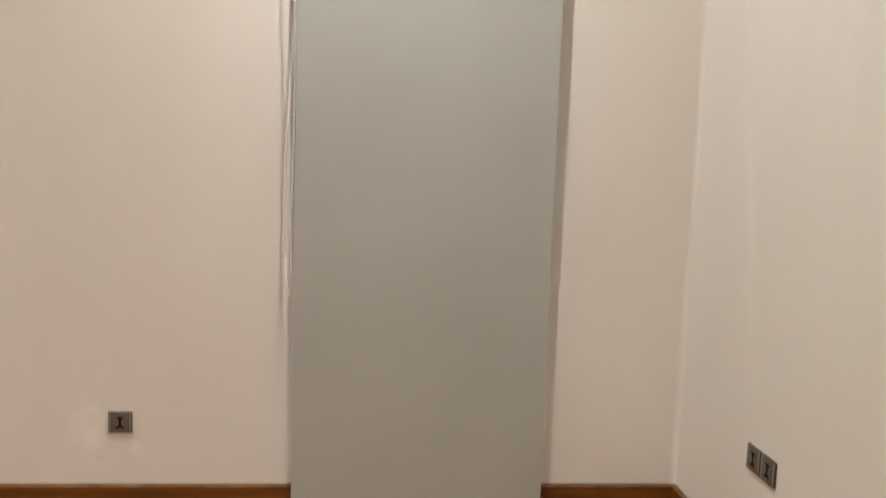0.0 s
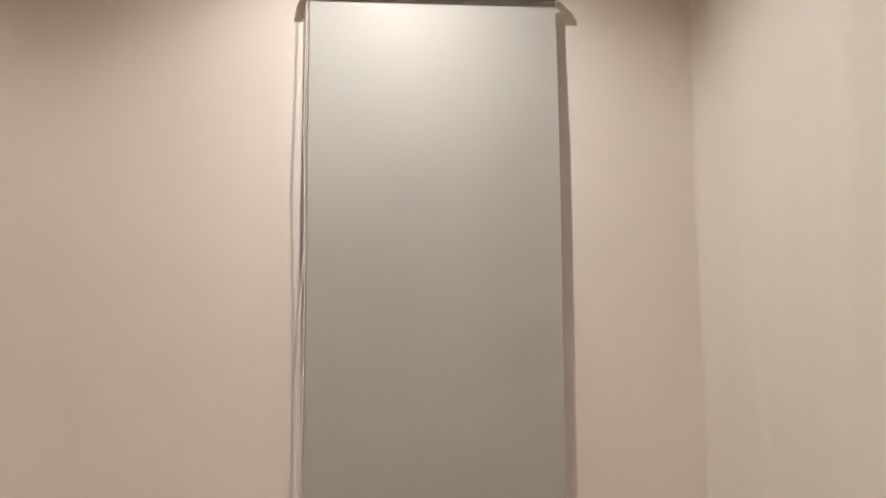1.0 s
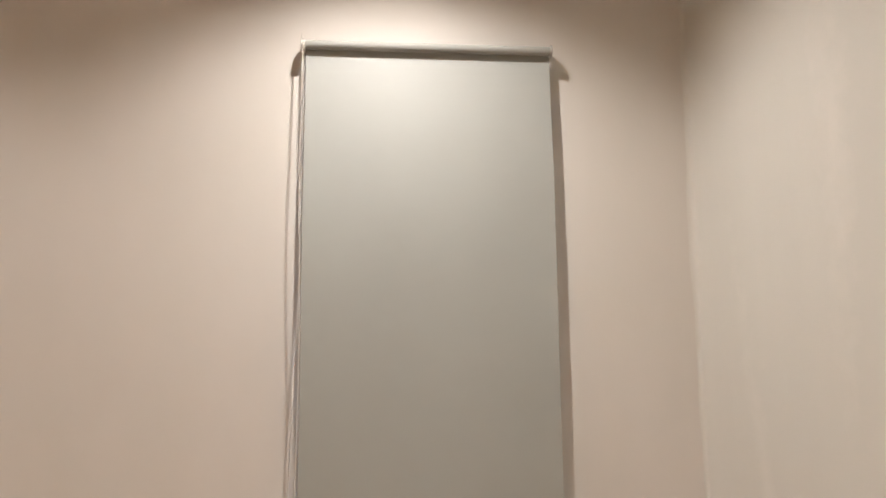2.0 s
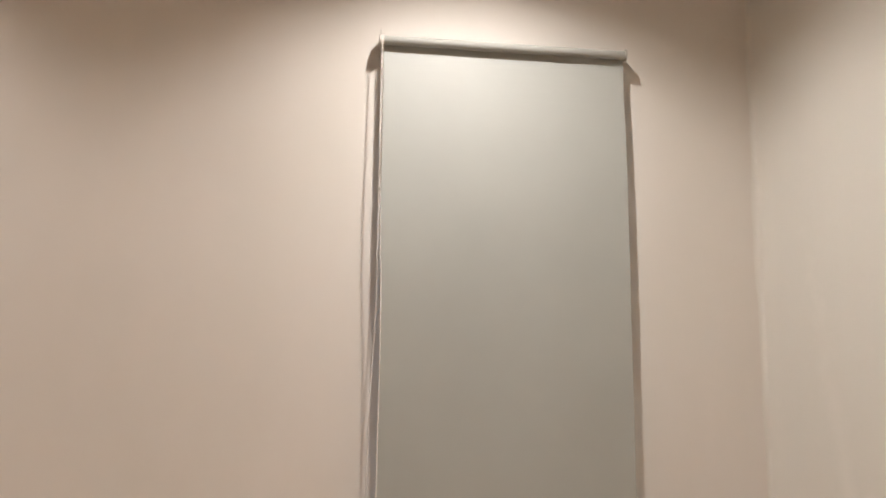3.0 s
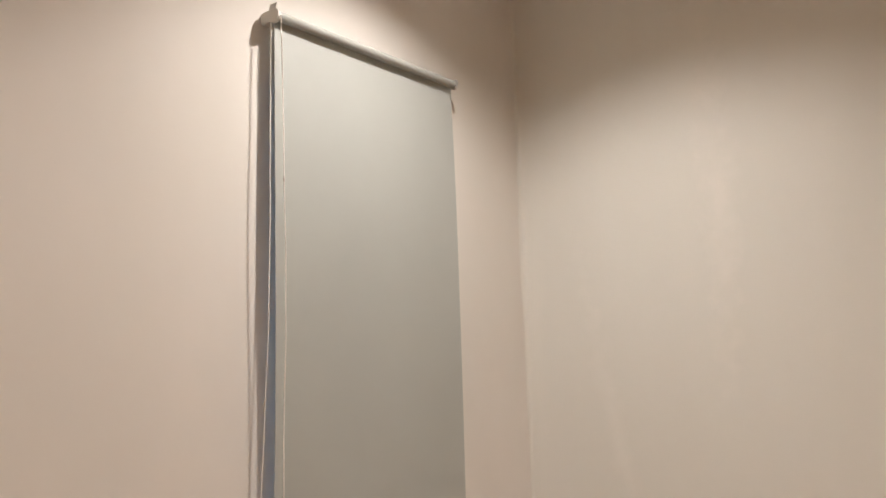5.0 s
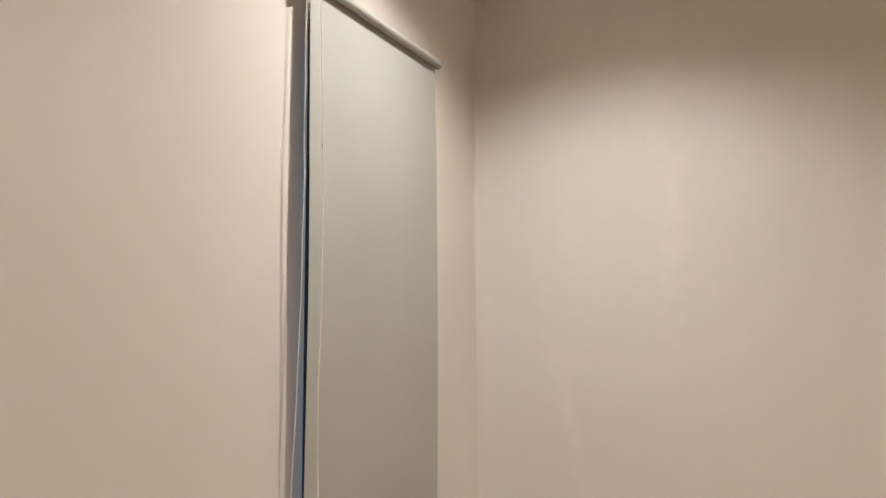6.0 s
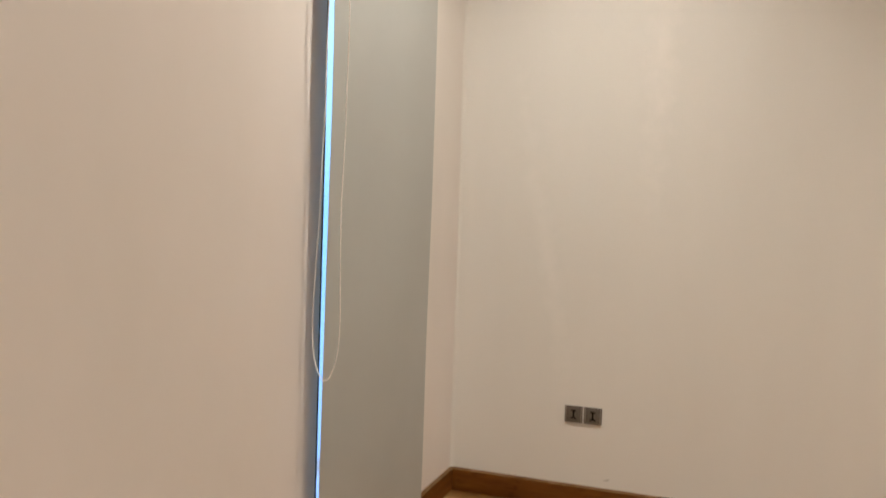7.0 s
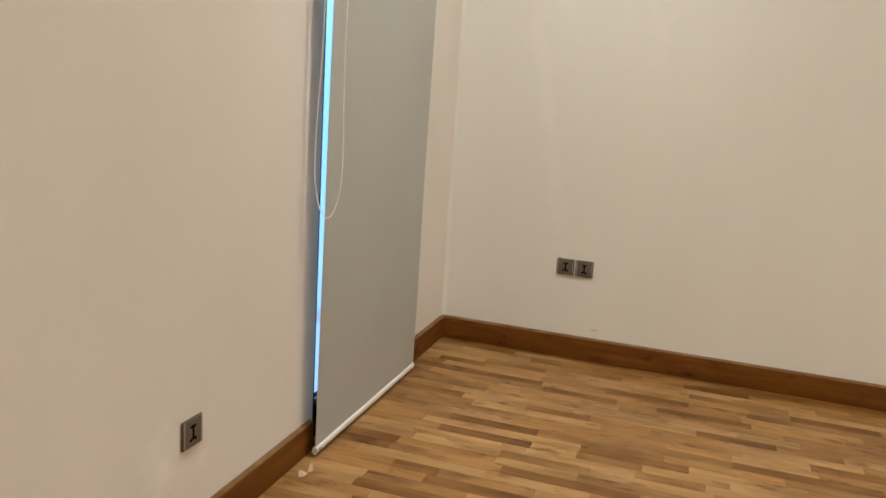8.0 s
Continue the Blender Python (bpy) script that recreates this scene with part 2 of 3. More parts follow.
def rod(p, q, radius, seg=24, radius2=None):
    bm = bmesh.new()
    p, q = Vector(p), Vector(q)
    m = Matrix.Translation((p + q) / 2) @ (q - p).to_track_quat("Z", "Y").to_matrix().to_4x4()
    bmesh.ops.create_cone(bm, cap_ends=True, segments=seg, radius1=radius, radius2=radius if radius2 is None else radius2, depth=(q - p).length, matrix=m)
    return bm


def soften(me, angle=35):
    """Smooth shading with sharp edges above the angle."""
    bm = bmesh.new()
    bm.from_mesh(me)
    for f in bm.faces:
        f.smooth = True
    for e in bm.edges:
        if len(e.link_faces) == 2 and e.calc_face_angle(0) > radians(angle):
            e.smooth = False
    bm.to_mesh(me)
    bm.free()


def part(name, bm, mat, parent=None, label="", soft=True):
    me = bpy.data.meshes.new(name)
    bm.to_mesh(me)
    bm.free()
    me.materials.append(mat)
    if soft:
        soften(me)
    ob = new(name, me)
    if parent:
        ob.parent = parent
    return tagged(ob, label=label)


def structure(name, bm, mat, label, category, soft=True):
    return tagged(part(name, bm, mat, soft=soft), label, category, kind="structure")


def empty(name, at, label, category, group=""):
    e = new(name)
    e.empty_display_size = 0.05
    e.location = at
    return tagged(e, label, category, group)


def shifted(bm, by):
    bmesh.ops.translate(bm, verts=bm.verts[:], vec=by)
    return bm


# ---- the room's shell ----
T = 0.2
structure("wall_back", prism([(LEFT - T, -0.06), (OPEN_L, -0.06), (OPEN_L, OPEN_TOP), (OPEN_R, OPEN_TOP), (OPEN_R, -0.06),
                              (RIGHT + T, -0.06), (RIGHT + T, CEIL + T), (LEFT - T, CEIL + T)], 1, 0.0, T), WALL,
          "cream painted plaster wall with a tall window opening", "wall", soft=False)
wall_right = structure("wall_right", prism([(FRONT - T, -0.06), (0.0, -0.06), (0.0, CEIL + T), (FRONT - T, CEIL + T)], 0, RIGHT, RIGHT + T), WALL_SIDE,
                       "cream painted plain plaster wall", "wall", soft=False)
structure("wall_left", prism([(FRONT - T, -0.06), (0.0, -0.06), (0.0, CEIL + T), (FRONT - T, CEIL + T)], 0, LEFT - T, LEFT), WALL,
          "cream painted plain plaster wall", "wall", soft=False)
structure("wall_front", prism([(LEFT, -0.06), (RIGHT, -0.06), (RIGHT, CEIL + T), (LEFT, CEIL + T)], 1, FRONT - T, FRONT), WALL,
          "cream painted plain plaster wall", "wall", soft=False)
structure("ceiling", prism([(LEFT, FRONT), (RIGHT, FRONT), (RIGHT, -0.0005), (LEFT, -0.0005)], 2, CEIL, CEIL + 0.12), CEILING,
          "plain white painted ceiling", "ceiling", soft=False)
floor = structure("floor", prism([(LEFT, FRONT), (RIGHT, FRONT), (RIGHT, -0.0005), (OPEN_R - 0.0005, -0.0005), (OPEN_R - 0.0005, T), (OPEN_L + 0.0005, T), (OPEN_L + 0.0005, -0.0005), (LEFT, -0.0005)],
                                 2, -0.06, -0.0015), PLANKS[0], "warm brown wood strip parquet floor", "floor", soft=False)


def skirting_profile():
    """Depth out from the wall against height, with an eased top edge."""
    t, h = SKIRT_T, SKIRT_H
    return [(0.0, 0.001), (t, 0.001), (t, h - 0.010), (t - 0.0006, h - 0.0075), (t - 0.002, h - 0.006), (0.002, h - 0.0003), (0.0, h)]


def skirting_on_back(a, b_):
    bm = prism([(-d, z) for d, z in skirting_profile()], 0, a, b_)
    return shifted(bm, (0, -0.0005, 0))


def corner_fillet(radius, steps=6, levels=60):
    """The hollow of filler in the corner of the two walls, its width wandering a little with the height."""
    bm = bmesh.new()
    rows = []
    for k in range(levels + 1):
        z = SKIRT_H + (CEIL - SKIRT_H - 0.002) * k / levels
        r = radius * (1 + 0.22 * math.sin(3.7 * z) + 0.14 * math.sin(9.1 * z + 1.2) + 0.08 * math.sin(23.0 * z))
        ring = [bm.verts.new((RIGHT - r + r * math.sin(a), -r + r * math.cos(a), z)) for a in [math.pi / 2 * i / steps for i in range(steps + 1)]]
        ring.append(bm.verts.new((RIGHT + 0.001, 0.001, z)))
        rows.append(ring)
    for ra, rb in zip(rows, rows[1:]):
        for i in range(len(ra)):
            j = (i + 1) % len(ra)
            bm.faces.new((ra[i], ra[j], rb[j], rb[i]))
    bm.faces.new(rows[0])
    bm.faces.new(rows[-1])
    bmesh.ops.recalc_face_normals(bm, faces=bm.faces[:])
    return bm


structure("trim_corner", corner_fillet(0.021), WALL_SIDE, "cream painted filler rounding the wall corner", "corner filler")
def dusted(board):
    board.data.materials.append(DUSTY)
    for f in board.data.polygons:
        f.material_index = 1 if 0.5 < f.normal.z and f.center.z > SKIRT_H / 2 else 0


LABEL = "reddish brown stained wooden skirting board"
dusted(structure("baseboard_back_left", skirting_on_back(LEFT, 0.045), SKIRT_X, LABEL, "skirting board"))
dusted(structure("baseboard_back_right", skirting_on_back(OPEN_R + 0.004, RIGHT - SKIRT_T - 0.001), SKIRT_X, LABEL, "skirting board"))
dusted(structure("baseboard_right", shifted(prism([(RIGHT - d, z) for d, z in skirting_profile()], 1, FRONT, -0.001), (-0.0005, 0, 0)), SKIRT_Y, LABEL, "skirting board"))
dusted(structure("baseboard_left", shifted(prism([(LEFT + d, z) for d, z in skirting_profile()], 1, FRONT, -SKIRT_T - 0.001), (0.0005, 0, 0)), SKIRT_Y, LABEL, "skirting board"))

# ---- window behind the blind ----
window = tagged(new("window_1"), "tall black framed window with a bright evening sky behind", "window", kind="structure")
window.location = (OPEN_L, 0.03, 0)
WW, WH, RAILH, STILE = OPEN_R - OPEN_L, OPEN_TOP, 0.125, 0.069


def window_part(name, lo, hi, mat, width=0.003, label=""):
    return part(name, rounded_box(lo, hi, width), mat, window, label)


window_part("stile", (0.001, 0, 0), (STILE, 0.06, WH - 0.002), FRAME, label="black metal window stile")
window_part("stile", (WW - STILE, 0, 0), (WW - 0.001, 0.06, WH - 0.002), FRAME, label="black metal window stile")
window_part("bottom_rail", (STILE + 0.0005, 0.002, 0), (WW - STILE - 0.0005, 0.058, RAILH), FRAME_DARK, label="dark bottom rail")
window_part("top_rail", (STILE + 0.0005, 0.002, WH - 0.09), (WW - STILE - 0.0005, 0.058, WH - 0.002), FRAME)
pane = window_part("pane", (STILE + 0.001, 0.026, RAILH + 0.001), (WW - STILE - 0.001, 0.032, WH - 0.091), GLASS, 0.0005, "clear glass pane")
pane.visible_shadow = False

# ---- outside ----
bm = bmesh.new()
box(bm, (-10, 22.0, -45), (75, 22.1, 26))
structure("backdrop", bm, SKY, "pale blue evening sky", "sky", soft=False)


# ---- roller blind ----
def roller_blind():
    tube_y, tube_z, tube_r, x0, x1 = -0.0700, 2.8110, 0.0178, 0.0, 0.9415
    blind = empty("roller_blind", (0, 0, 0), "lowered grey blackout roller blind with white bottom bar", "roller blind")
    # rolled fabric on its tube, with the outer wrap's edge showing as a small step
    bm = bmesh.new()
    seg, rows = 40, [(x0, 1.0), (x0 + 0.001, 1.0), (x1 * 0.5, 1.012), (x1 - 0.001, 1.0), (x1, 1.0)]
    rings = []
    for x, k in rows:
        ring = []
        for i in range(seg):
            a = 2 * math.pi * i / seg
            r = tube_r * k * (1.0 - 0.035 * i / seg)
            ring.append(bm.verts.new((x, tube_y + r * math.cos(a), tube_z + 0.003 - 0.006 * x / x1 + r * math.sin(a))))
        rings.append(ring)
    for ra, rb in zip(rings, rings[1:]):
        for i in range(seg):
            bm.faces.new((ra[i], ra[(i + 1) % seg], rb[(i + 1) % seg], rb[i]))
    bm.faces.new(rings[0])
    bm.faces.new(rings[-1])
    bmesh.ops.recalc_face_normals(bm, faces=bm.faces[:])
    part("roller_tube", bm, FABRIC_ROLL, blind, "fabric rolled on the tube")
    # hanging sheet: falls behind the tube, with slightly wandering edges and soft ripples
    bm = bmesh.new()
    nx, nz, th = 28, 90, 0.0007
    top, bottom = tube_z, 0.036
    front, back = [], []
    for k in range(nz + 1):
        z = top + (bottom - top) * k / nz
        f = k / nz
        left = x0 + 0.0012 * math.sin(5.2 * z) - 0.001 * f
        right = x1 + 0.018 * f + 0.0022 * math.sin(3.1 * z + 0.6) * min(1, 6 * f) * min(1, 6 * (1 - f))
        rf, rb = [], []
        for i in range(nx + 1):
            u = i / nx
            edge = max(0.0, 1 - min(u, 1 - u) / 0.07)
            wave = 0.0022 * math.sin(2.3 * z + 5.5 * u) + 0.0014 * math.sin(4.9 * z - 3.1 * u + 1.0)
            y = tube_y + tube_r * 0.985 + 0.003 * f + wave * math.sin(math.pi * f) - 0.0095 * math.sin(math.pi * f ** 0.8) ** 1.5 - 0.001 * edge * edge
            x = left + (right - left) * u
            rf.append(bm.verts.new((x, y - th, z)))
            rb.append(bm.verts.new((x, y + th, z)))
        front.append(rf)
        back.append(rb)
    for k in range(nz):
        for i in range(nx):
            bm.faces.new((front[k][i], front[k + 1][i], front[k + 1][i + 1], front[k][i + 1]))
            bm.faces.new((back[k][i], back[k][i + 1], back[k + 1][i + 1], back[k + 1][i]))
        bm.faces.new((front[k][0], back[k][0], back[k + 1][0], front[k + 1][0]))
        bm.faces.new((front[k][nx], front[k + 1][nx], back[k + 1][nx], back[k][nx]))
    bmesh.ops.recalc_face_normals(bm, faces=bm.faces[:])
    part("fabric", bm, FABRIC, blind, "smooth grey blackout fabric")
    # bottom bar: flattened tube with end caps
    bar_y, bar_z = -0.0485, 0.024
    prof = [(bar_y + 0.0085 * math.cos(a), bar_z + 0.0145 * math.sin(a)) for a in [2 * math.pi * i / 20 for i in range(20)]]
    bar = part("bottom_bar", prism(prof, 0, x0 + 0.003, x1 + 0.016), HEM, blind, "white rounded bottom bar")
    cap = [(bar_y + (y - bar_y) * 1.1, bar_z + (z - bar_z) * 1.08) for y, z in prof]
    for a, b_ in ((x0 - 0.003, x0 + 0.004), (x1 + 0.015, x1 + 0.021)):
        bm = prism(cap, 0, a, b_)
        bmesh.ops.bevel(bm, geom=bm.edges[:], offset=0.0012, segments=2, affect="EDGES")
        part("end_cap", bm, PLASTIC, bar, "white plastic end cap")
    for k in range(2):
        part("print_bar", rounded_box((0.016 + 0.012 * k, bar_y - 0.0094, bar_z - 0.006), (0.023 + 0.012 * k, bar_y - 0.0082, bar_z + 0.006), 0.0002, 1), GREY_MARK, bar, "small grey printed mark")
    # brackets: plates that stand out from the wall, with a round clutch on the chain side
    def plate_outline(front):
        pts = [(-0.001, 2.802), (-0.001, 2.833), (-0.020, 2.836)]
        for i in range(13):
            a = math.radians(80 - i * 160 / 12)
            pts.append((tube_y - front * math.cos(a) , tube_z + 0.024 * math.sin(a)))
        pts.append((-0.020, 2.800))
        return pts
    left = part("bracket", prism(plate_outline(0.028), 0, x0 - 0.0165, x0 - 0.0125), PLASTIC, blind, "white plastic side bracket with chain clutch")
    bm = rod((x0 - 0.0122, tube_y, tube_z), (x0 + 0.0005, tube_y, tube_z), 0.0235, 32)
    bmesh.ops.bevel(bm, geom=[e for e in bm.edges if len(e.link_faces[0].verts) > 4 or len(e.link_faces[1].verts) > 4], offset=0.002, segments=2, affect="EDGES")
    part("chain_clutch", bm, PLASTIC, left)
    bm = prism([(-0.0175, 2.831), (-0.0085, 2.831), (-0.0095, 2.842), (-0.0125, 2.856), (-0.0155, 2.844)], 1, tube_y - 0.016, tube_y + 0.022)
    part("release_tab", bm, PLASTIC, left)
    # arm runs on behind the fabric, unseen, to stop light leaking past the tube
    part("bracket_arm_light_stop", rounded_box((x0 - 0.0122, -0.0495, 2.796), (x0 + 0.048, -0.0003, 2.832), 0.0015), PLASTIC, left)
    right = part("bracket", prism(plate_outline(0.020), 0, x1 + 0.006, x1 + 0.0090), GREY_PLASTIC, blind, "white plastic side bracket")
    part("idle_end_plug", rod((x1 + 0.0002, tube_y, tube_z), (x1 + 0.0058, tube_y, tube_z), 0.0160, 28, 0.012), GREY_PLASTIC, right)
    part("wall_flange", rounded_box((x1 - 0.006, -0.003, 2.797), (x1 + 0.0095, -0.0003, 2.831), 0.0008, 1), PLASTIC, right)
    # endless bead chain: back strand, loop at the bottom, front strand
    def strand(knots, count):
        """Points on a smooth line through (x, y, z) knots."""
        pts, p = [], [Vector(k) for k in knots]
        p = [p[0] * 2 - p[1]] + p + [p[-1] * 2 - p[-2]]
        for k in range(len(p) - 3):
            for i in range(count):
                u = i / count
                a, b_, c, d = p[k:k + 4]
                pts.append(0.5 * (2 * b_ + (c - a) * u + (2 * a - 5 * b_ + 4 * c - d) * u * u + (3 * b_ - a - 3 * c + d) * u ** 3))
        return pts + [p[-2]]
    cx = x0 - 0.0065
    back = strand([(cx, -0.0455, tube_z), (-0.008, -0.0445, 2.45), (-0.010, -0.0465, 2.1), (-0.014, -0.0455, 1.8), (-0.024, -0.0465, 1.58), (-0.033, -0.043, 1.35), (-0.036, -0.037, 1.18),
                   (-0.037, -0.032, 1.06), (-0.034, -0.034, 0.97), (-0.025, -0.047, 0.895), (-0.014, -0.0635, 0.8555)], 14)
    front = strand([(-0.014, -0.0635, 0.8555), (-0.007, -0.083, 0.868), (-0.005, -0.103, 0.925), (-0.006, -0.114, 1.0), (-0.007, -0.1165, 1.11), (-0.005, -0.109, 1.28), (-0.002, -0.1105, 1.53),
                    (-0.001, -0.117, 1.87), (-0.009, -0.119, 2.234), (-0.007, -0.1095, 2.55), (cx, -0.099, tube_z)], 14)
    for strand_, phase in ((back, 0.0), (front, 1.7)):
        for k, q in enumerate(strand_):
            f = k / (len(strand_) - 1)
            q.y += 0.0012 * math.sin(17 * q.z + phase) * math.sin(math.pi * f)
    path = back + front
    fixed = [path[0]]
    for q in path[1:]:
        if (q - fixed[-1]).length > 1e-4:
            fixed.append(q)
    path = fixed
    step, beads, want, run = 0.0062, [], 0.0, 0.0
    for p, q in zip(path, path[1:]):
        length = (q - p).length
        while want <= run + length:
            beads.append(p.lerp(q, (want - run) / length))
            want += step
        run += length
    verts, faces = [], []
    ico = bmesh.new()
    bmesh.ops.create_icosphere(ico, subdivisions=1, radius=0.0030)
    ico.verts.index_update()
    iv, jf = [v_.co.copy() for v_ in ico.verts], [[v_.index for v_ in f.verts] for f in ico.faces]
    ico.free()
    for c in beads:
        o = len(verts)
        verts += [c + q for q in iv]
        faces += [[o + i for i in f] for f in jf]
    for p, q in zip(beads, beads[1:]):
        o = len(verts)
        d = (q - p).normalized()
        s = d.orthogonal().normalized() * 0.0011
        t = d.cross(s)
        verts += [p + s, p + t, p - s, p - t, q + s, q + t, q - s, q - t]
        faces += [[o + i, o + (i + 1) % 4, o + 4 + (i + 1) % 4, o + 4 + i] for i in range(4)]
    me = bpy.data.meshes.new("bead_chain")
    me.from_pydata([tuple(q) for q in verts], [], faces)
    me.materials.append(CHAIN)
    for f in me.polygons:
        f.use_smooth = True
    chain = new("bead_chain", me)
    chain.parent = blind
    tagged(chain, "thin white endless bead chain")
    near = min(front, key=lambda q: abs(q.z - 2.234))
    bm = bmesh.new()
    bmesh.ops.create_uvsphere(bm, u_segments=12, v_segments=8, radius=0.0042, matrix=Matrix.Translation(near) @ Matrix.Diagonal((1, 1, 2.3, 1)))
    part("chain_connector", bm, PLASTIC, chain, "small white chain joiner")
    return blind


roller_blind()


# ---- wall sockets ----
def wall_socket():
    """A square grey socket that faces -y, its back on y = 0 and its centre at the origin."""
    s = empty("wall_socket", (0, 0, 0), "brushed grey metal wall socket with dark slots", "wall socket", "wall sockets")
    w, h = 0.0432, 0.0405
    part("back_box", rounded_box((-w, -0.0078, -h), (w, -0.0002, h), 0.0024), BEZEL, s)
    part("face_plate", rounded_box((-w + 0.0128, -0.0093, -h + 0.0012), (w - 0.0128, -0.0076, h - 0.0012), 0.0007), PLATE, s, "brushed grey face plate")
    for k in (-1, 1):
        x = k * (w - 0.0066)
        part("side_rib", rounded_box((x - 0.0031, -0.0094, -h + 0.0006), (x + 0.0031, -0.0076, h - 0.0006), 0.0008), RIB, s, "polished metal side rib")
    part("slot", rounded_box((-0.0044, -0.0099, -0.019), (0.0044, -0.0090, 0.020), 0.0003, 1), SLOT, s, "dark socket slot")
    part("slot", rounded_box((-0.0125, -0.0098, 0.0142), (0.0120, -0.0090, 0.0220), 0.0003, 1), SLOT, s)
    for k in (-1, 1):
        bm = rounded_box((-0.0080, -0.0098, -0.0045), (0.0080, -0.0090, 0.0045), 0.0003, 1)
        bmesh.ops.transform(bm, matrix=pose(k * 0.0070, 0, -0.0180, 0, k * 24, 0), verts=bm.verts[:])
        part("slot", bm, SLOT, s)
    return s


socket = wall_socket()
socket.matrix_basis = pose(-0.638, 0, 0.356)
tagged(socket, "single brushed grey metal wall socket low on the plaster")
for y in (-0.625, -0.718):
    c = copy_thing(socket, pose(RIGHT, y, 0.462, 0, 0, 90 - 180))
    tagged(c, "brushed grey metal wall socket, one of a pair")

# ---- small things ----
def paper_scrap(x, y, size, turn, lean, outline, fold):
    """A torn chip of card in an upright outline, creased along a line and leaning on its lower edge."""
    bm = bmesh.new()
    bm.faces.new([bm.verts.new((px * size, 0, pz * size)) for px, pz in outline])
    bmesh.ops.triangulate(bm, faces=bm.faces[:])
    bmesh.ops.subdivide_edges(bm, edges=bm.edges[:], cuts=2, use_grid_fill=True)
    random.seed(int(abs(turn)))
    for v_ in bm.verts:
        v_.co.y = size * (fold * abs(v_.co.x / size - 0.05) + random.uniform(-0.03, 0.03))
    bmesh.ops.solidify(bm, geom=bm.faces[:], thickness=0.0009)
    bmesh.ops.rotate(bm, verts=bm.verts[:], cent=(0, 0, 0), matrix=Matrix.Rotation(radians(lean), 3, "X"))
    low = min(v_.co.z for v_ in bm.verts)
    bmesh.ops.translate(bm, verts=bm.verts[:], vec=(0, 0, -low))
    ob = part("paper_scrap", bm, PAPER, soft=False)
    ob.matrix_basis = pose(x, y, 0.0003, 0, 0, turn)
    return tagged(ob, "small torn cream paper scrap on the floor", "paper scrap", "paper scraps")


paper_scrap(-0.151, -0.083, 0.030, -62, -38, [(-0.42, 0.0), (0.12, 0.02), (0.34, 0.24), (0.56, 0.44), (0.16, 0.62), (-0.30, 0.86), (-0.46, 0.5)], 0.5)
paper_scrap(-0.106, -0.090, 0.031, -48, -14, [(-0.34, 0.0), (0.06, 0.10), (0.30, 0.22), (0.26, 0.98), (-0.08, 0.92), (-0.20, 0.5)], 0.35)

bm = bmesh.new()
for k in range(5):
    box(bm, (RIGHT - 0.0006, -0.785 - 0.006 * k, 0.153 + 0.0012 * k), (RIGHT - 0.0001, -0.780 - 0.006 * k, 0.1555 + 0.0016 * k))
tagged(part("scuff_mark", bm, SCUFF, wall_right, "small dark scuff on the paint", soft=False))


def recessed_downlight():
    d = empty("recessed_downlight", (0, 0, 0), "round white recessed ceiling downlight, lit, out of view", "downlight", "ceiling downlights")
    bm = bmesh.new()
    seg, prof = 40, [(0.046, -0.0002), (0.060, -0.0002), (0.061, -0.002), (0.058, -0.005), (0.047, -0.006)]
    rings = [[bm.verts.new((r * math.cos(2 * math.pi * i / seg), r * math.sin(2 * math.pi * i / seg), z)) for i in range(seg)] for r, z in prof]
    for k in range(len(rings)):
        ra, rb = rings[k], rings[(k + 1) % len(rings)]
        for i in range(seg):
            bm.faces.new((ra[i], ra[(i + 1) % seg], rb[(i + 1) % seg], rb[i]))
    bmesh.ops.recalc_face_normals(bm, faces=bm.faces[:])
    part("trim_ring", bm, TRIM, d)
    part("lens", rod((0, 0, -0.0035), (0, 0, -0.0005), 0.0455, 40), LENS, d, "glowing frosted lens")
    return d


first = recessed_downlight()
first.matrix_basis = pose(*LAMPS[0], CEIL)
# the last two fittings go with the added rear fill lamps
for lx, ly in LAMPS[1:]:
    copy_thing(first, pose(lx, ly, CEIL))

# ---- floor strips, last ----
PITCH, ORIGIN = 0.0585, 0.410
random.seed(11)
cache = {}


def strip_mesh(length, tone):
    key = (round(length, 3), tone)
    if key not in cache:
        w, c, h = PITCH / 2 - 0.0002, 0.0005, 0.0018
        pts = []
        for dx, dy, z in ((w, length / 2 - 0.0002, -h), (w, length / 2 - 0.0002, -c), (w - c, length / 2 - 0.0002 - c, 0.0)):
            pts += [(-dx, -dy, z), (dx, -dy, z), (dx, dy, z), (-dx, dy, z)]
        faces = [(8, 9, 10, 11)]
        for o in (0, 4):
            faces += [(o + i, o + (i + 1) % 4, o + 4 + (i + 1) % 4, o + 4 + i) for i in range(4)]
        me = bpy.data.meshes.new("floor_strip")
        me.from_pydata(pts, [], faces)
        me.materials.append(PLANKS[tone])
        cache[key] = me
    return cache[key]


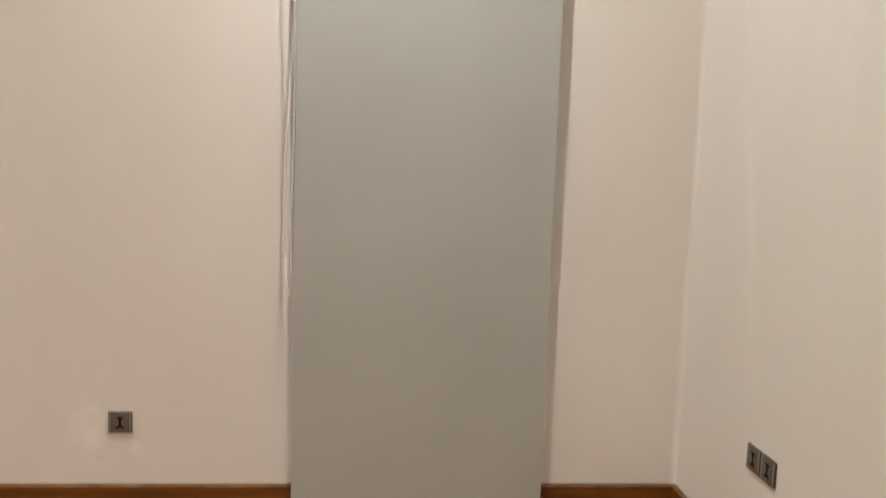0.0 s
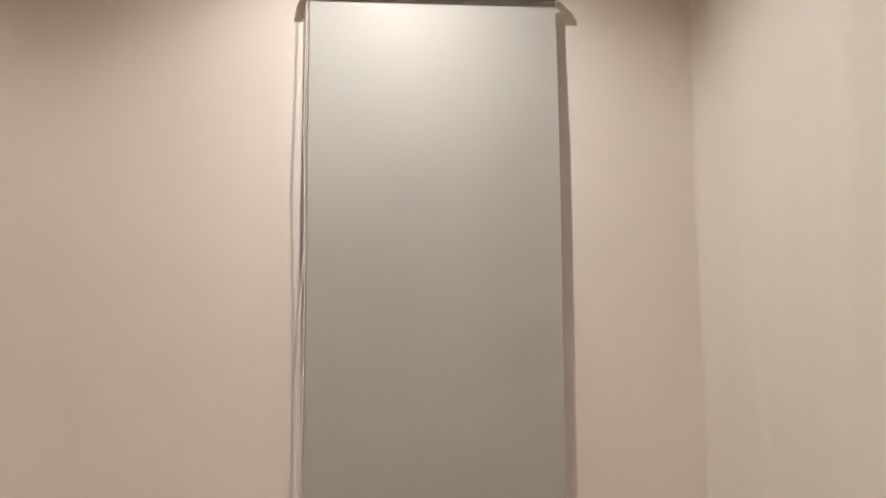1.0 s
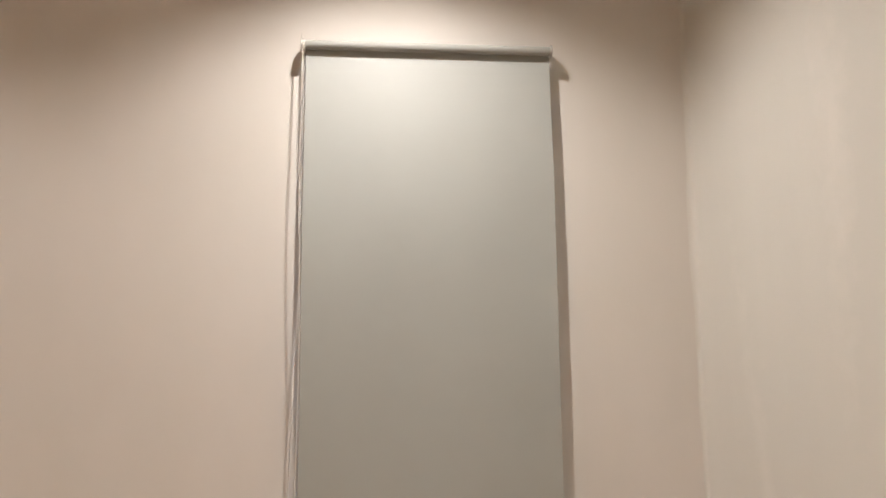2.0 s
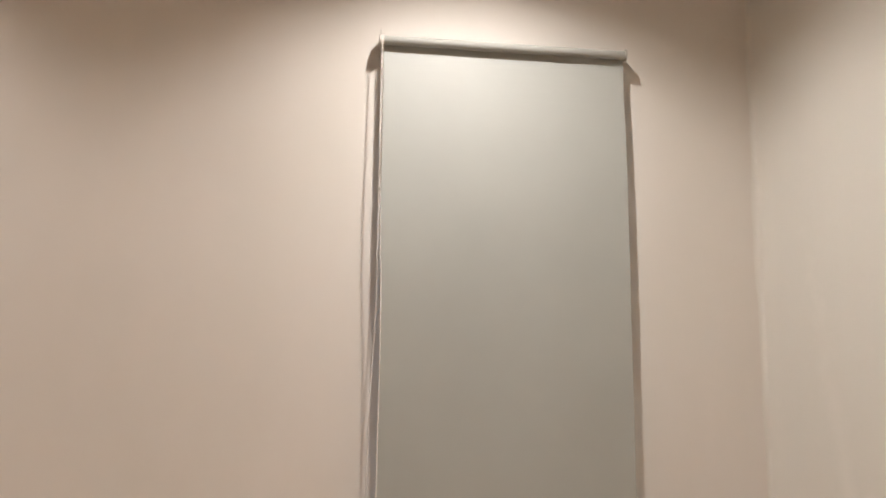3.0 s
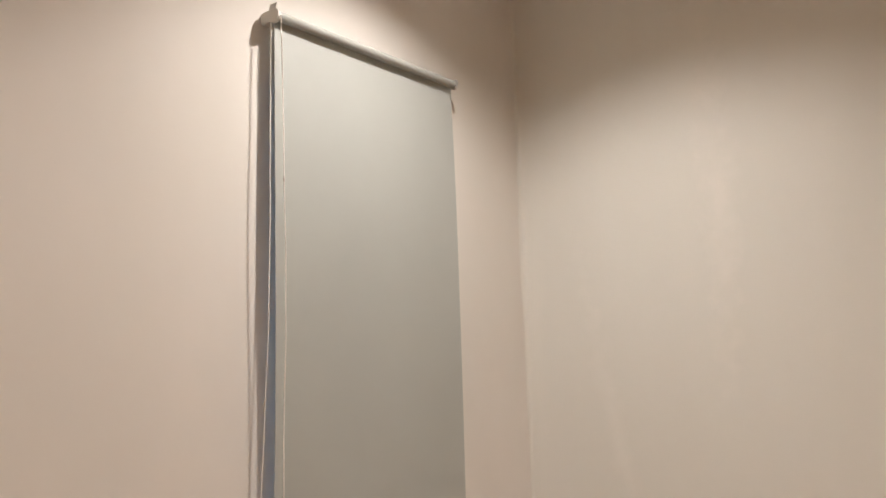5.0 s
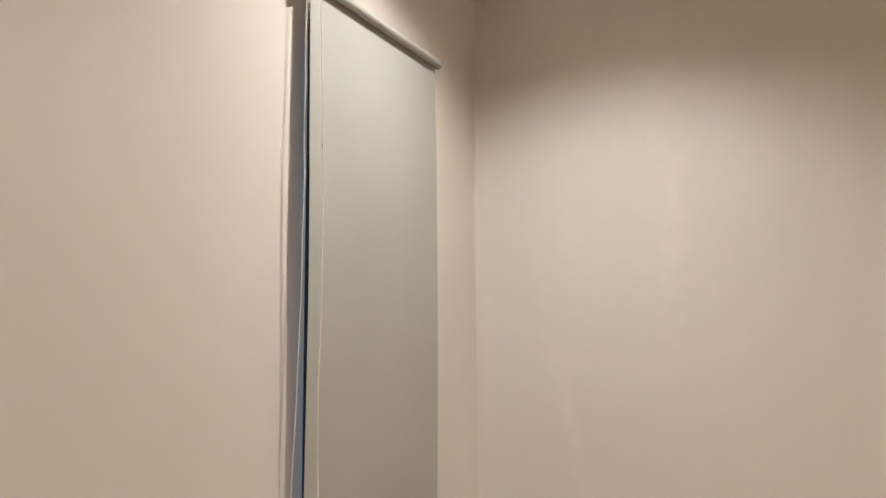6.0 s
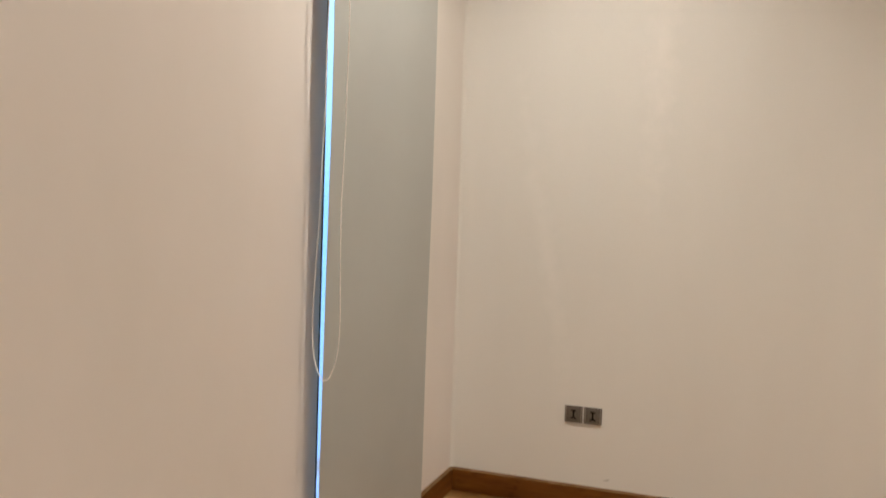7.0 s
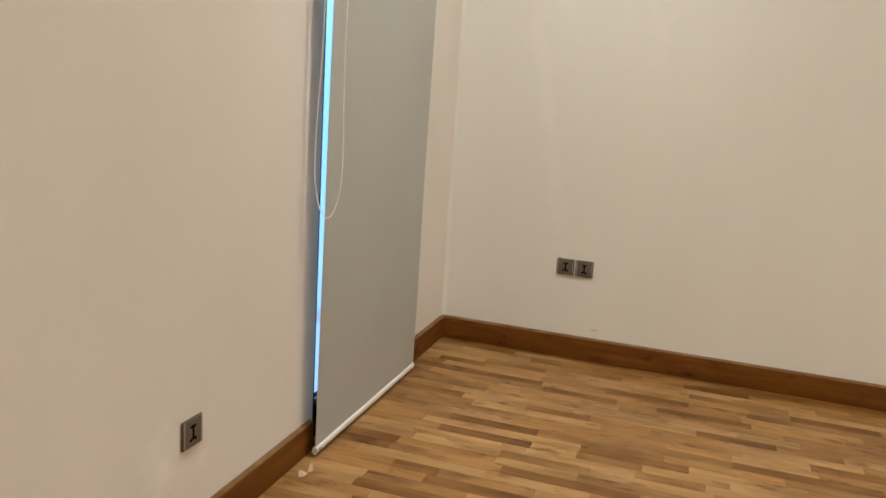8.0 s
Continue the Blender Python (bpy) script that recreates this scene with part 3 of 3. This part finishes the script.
# strips whose ends and tone stand out: row -> (near end, far end, tone)
KNOWN = {-9: [(0.243, 0.72, 0)], -6: [(0.31, 0.48, 0), (0.48, 0.815, 1)], -3: [(0.26, 0.635, 1), (0.635, 0.93, 2)], -2: [(0.3, 0.637, 2), (0.637, 0.968, 1)], -1: [(0.28, 0.626, 2), (0.72, 1.12, 2)],
         0: [(0.363, 0.728, 0), (0.728, 0.9, 2)], 1: [(0.28, 0.6, 2), (0.6, 0.905, 2), (0.905, 1.3, 0), (1.3, 1.701, 2)], 3: [(1.45, 1.96, 0)], 5: [(0.412, 0.65, 2)], 6: [(0.041, 0.352, 0), (0.632, 0.9, 0)], 7: [(1.318, 1.62, 0)],
         8: [(0.72, 0.992, 2)], 10: [(0.652, 0.982, 0), (1.15, 1.535, 0)], 11: [(0.0, 0.163, 0), (0.64, 0.96, 2), (1.62, 1.964, 2)], 13: [(0.105, 0.333, 0), (1.7, 2.05, 0)],
         14: [(0.0, 0.318, 2)], 16: [(1.25, 1.54, 0)], 17: [(1.73, 2.4, 0)], 18: [(1.25, 1.726, 2), (1.726, 2.4, 0)]}
rows_lo, rows_hi = math.ceil((LEFT + 0.002 - ORIGIN) / PITCH), math.floor((RIGHT - ORIGIN) / PITCH)
far = {0: ([], []), 1: ([], []), 2: ([], [])}
for row in range(rows_lo, rows_hi):
    marks = KNOWN.get(row, [])
    y, k = 0.0, 0
    first_len = random.uniform(0.1, 0.45)
    while y < -FRONT - 0.02:
        tone = random.choices((0, 1, 2), (0.04, 0.56, 0.40) if marks else (0.10, 0.54, 0.36))[0]
        end = y + (first_len if k == 0 else random.choice((0.24, 0.3, 0.36, 0.42, 0.48, 0.54)))
        nxt = [m_ for m_ in marks if m_[0] > y + 1e-6]
        at = [m_ for m_ in marks if abs(m_[0] - y) < 1e-6]
        if at:
            end, tone = at[0][1], at[0][2]
        elif nxt and end + 0.12 > nxt[0][0]:
            end = nxt[0][0]
        end = round(min(end, -FRONT - 0.003), 3)
        cx, cy, length = ORIGIN + (row + 0.5) * PITCH, -(y + end) / 2, end - y
        me = strip_mesh(length, tone)
        if -0.55 < cx and y < 2.3:
            ob = new("floor_strip", me)
            ob.location = (cx, cy, 0)
            ob.parent = floor
        else:
            verts, faces = far[tone]
            o = len(verts)
            verts += [(v_.co.x + cx, v_.co.y + cy, v_.co.z) for v_ in me.vertices]
            faces += [[o + i for i in f.vertices] for f in me.polygons]
        y, k = end, k + 1
for tone, (verts, faces) in far.items():
    me = bpy.data.meshes.new("floor_strips_rest")
    me.from_pydata(verts, [], faces)
    me.materials.append(PLANKS[tone])
    ob = new("floor_strips_rest", me)
    ob.parent = floor
    tagged(ob, kind="stuff")
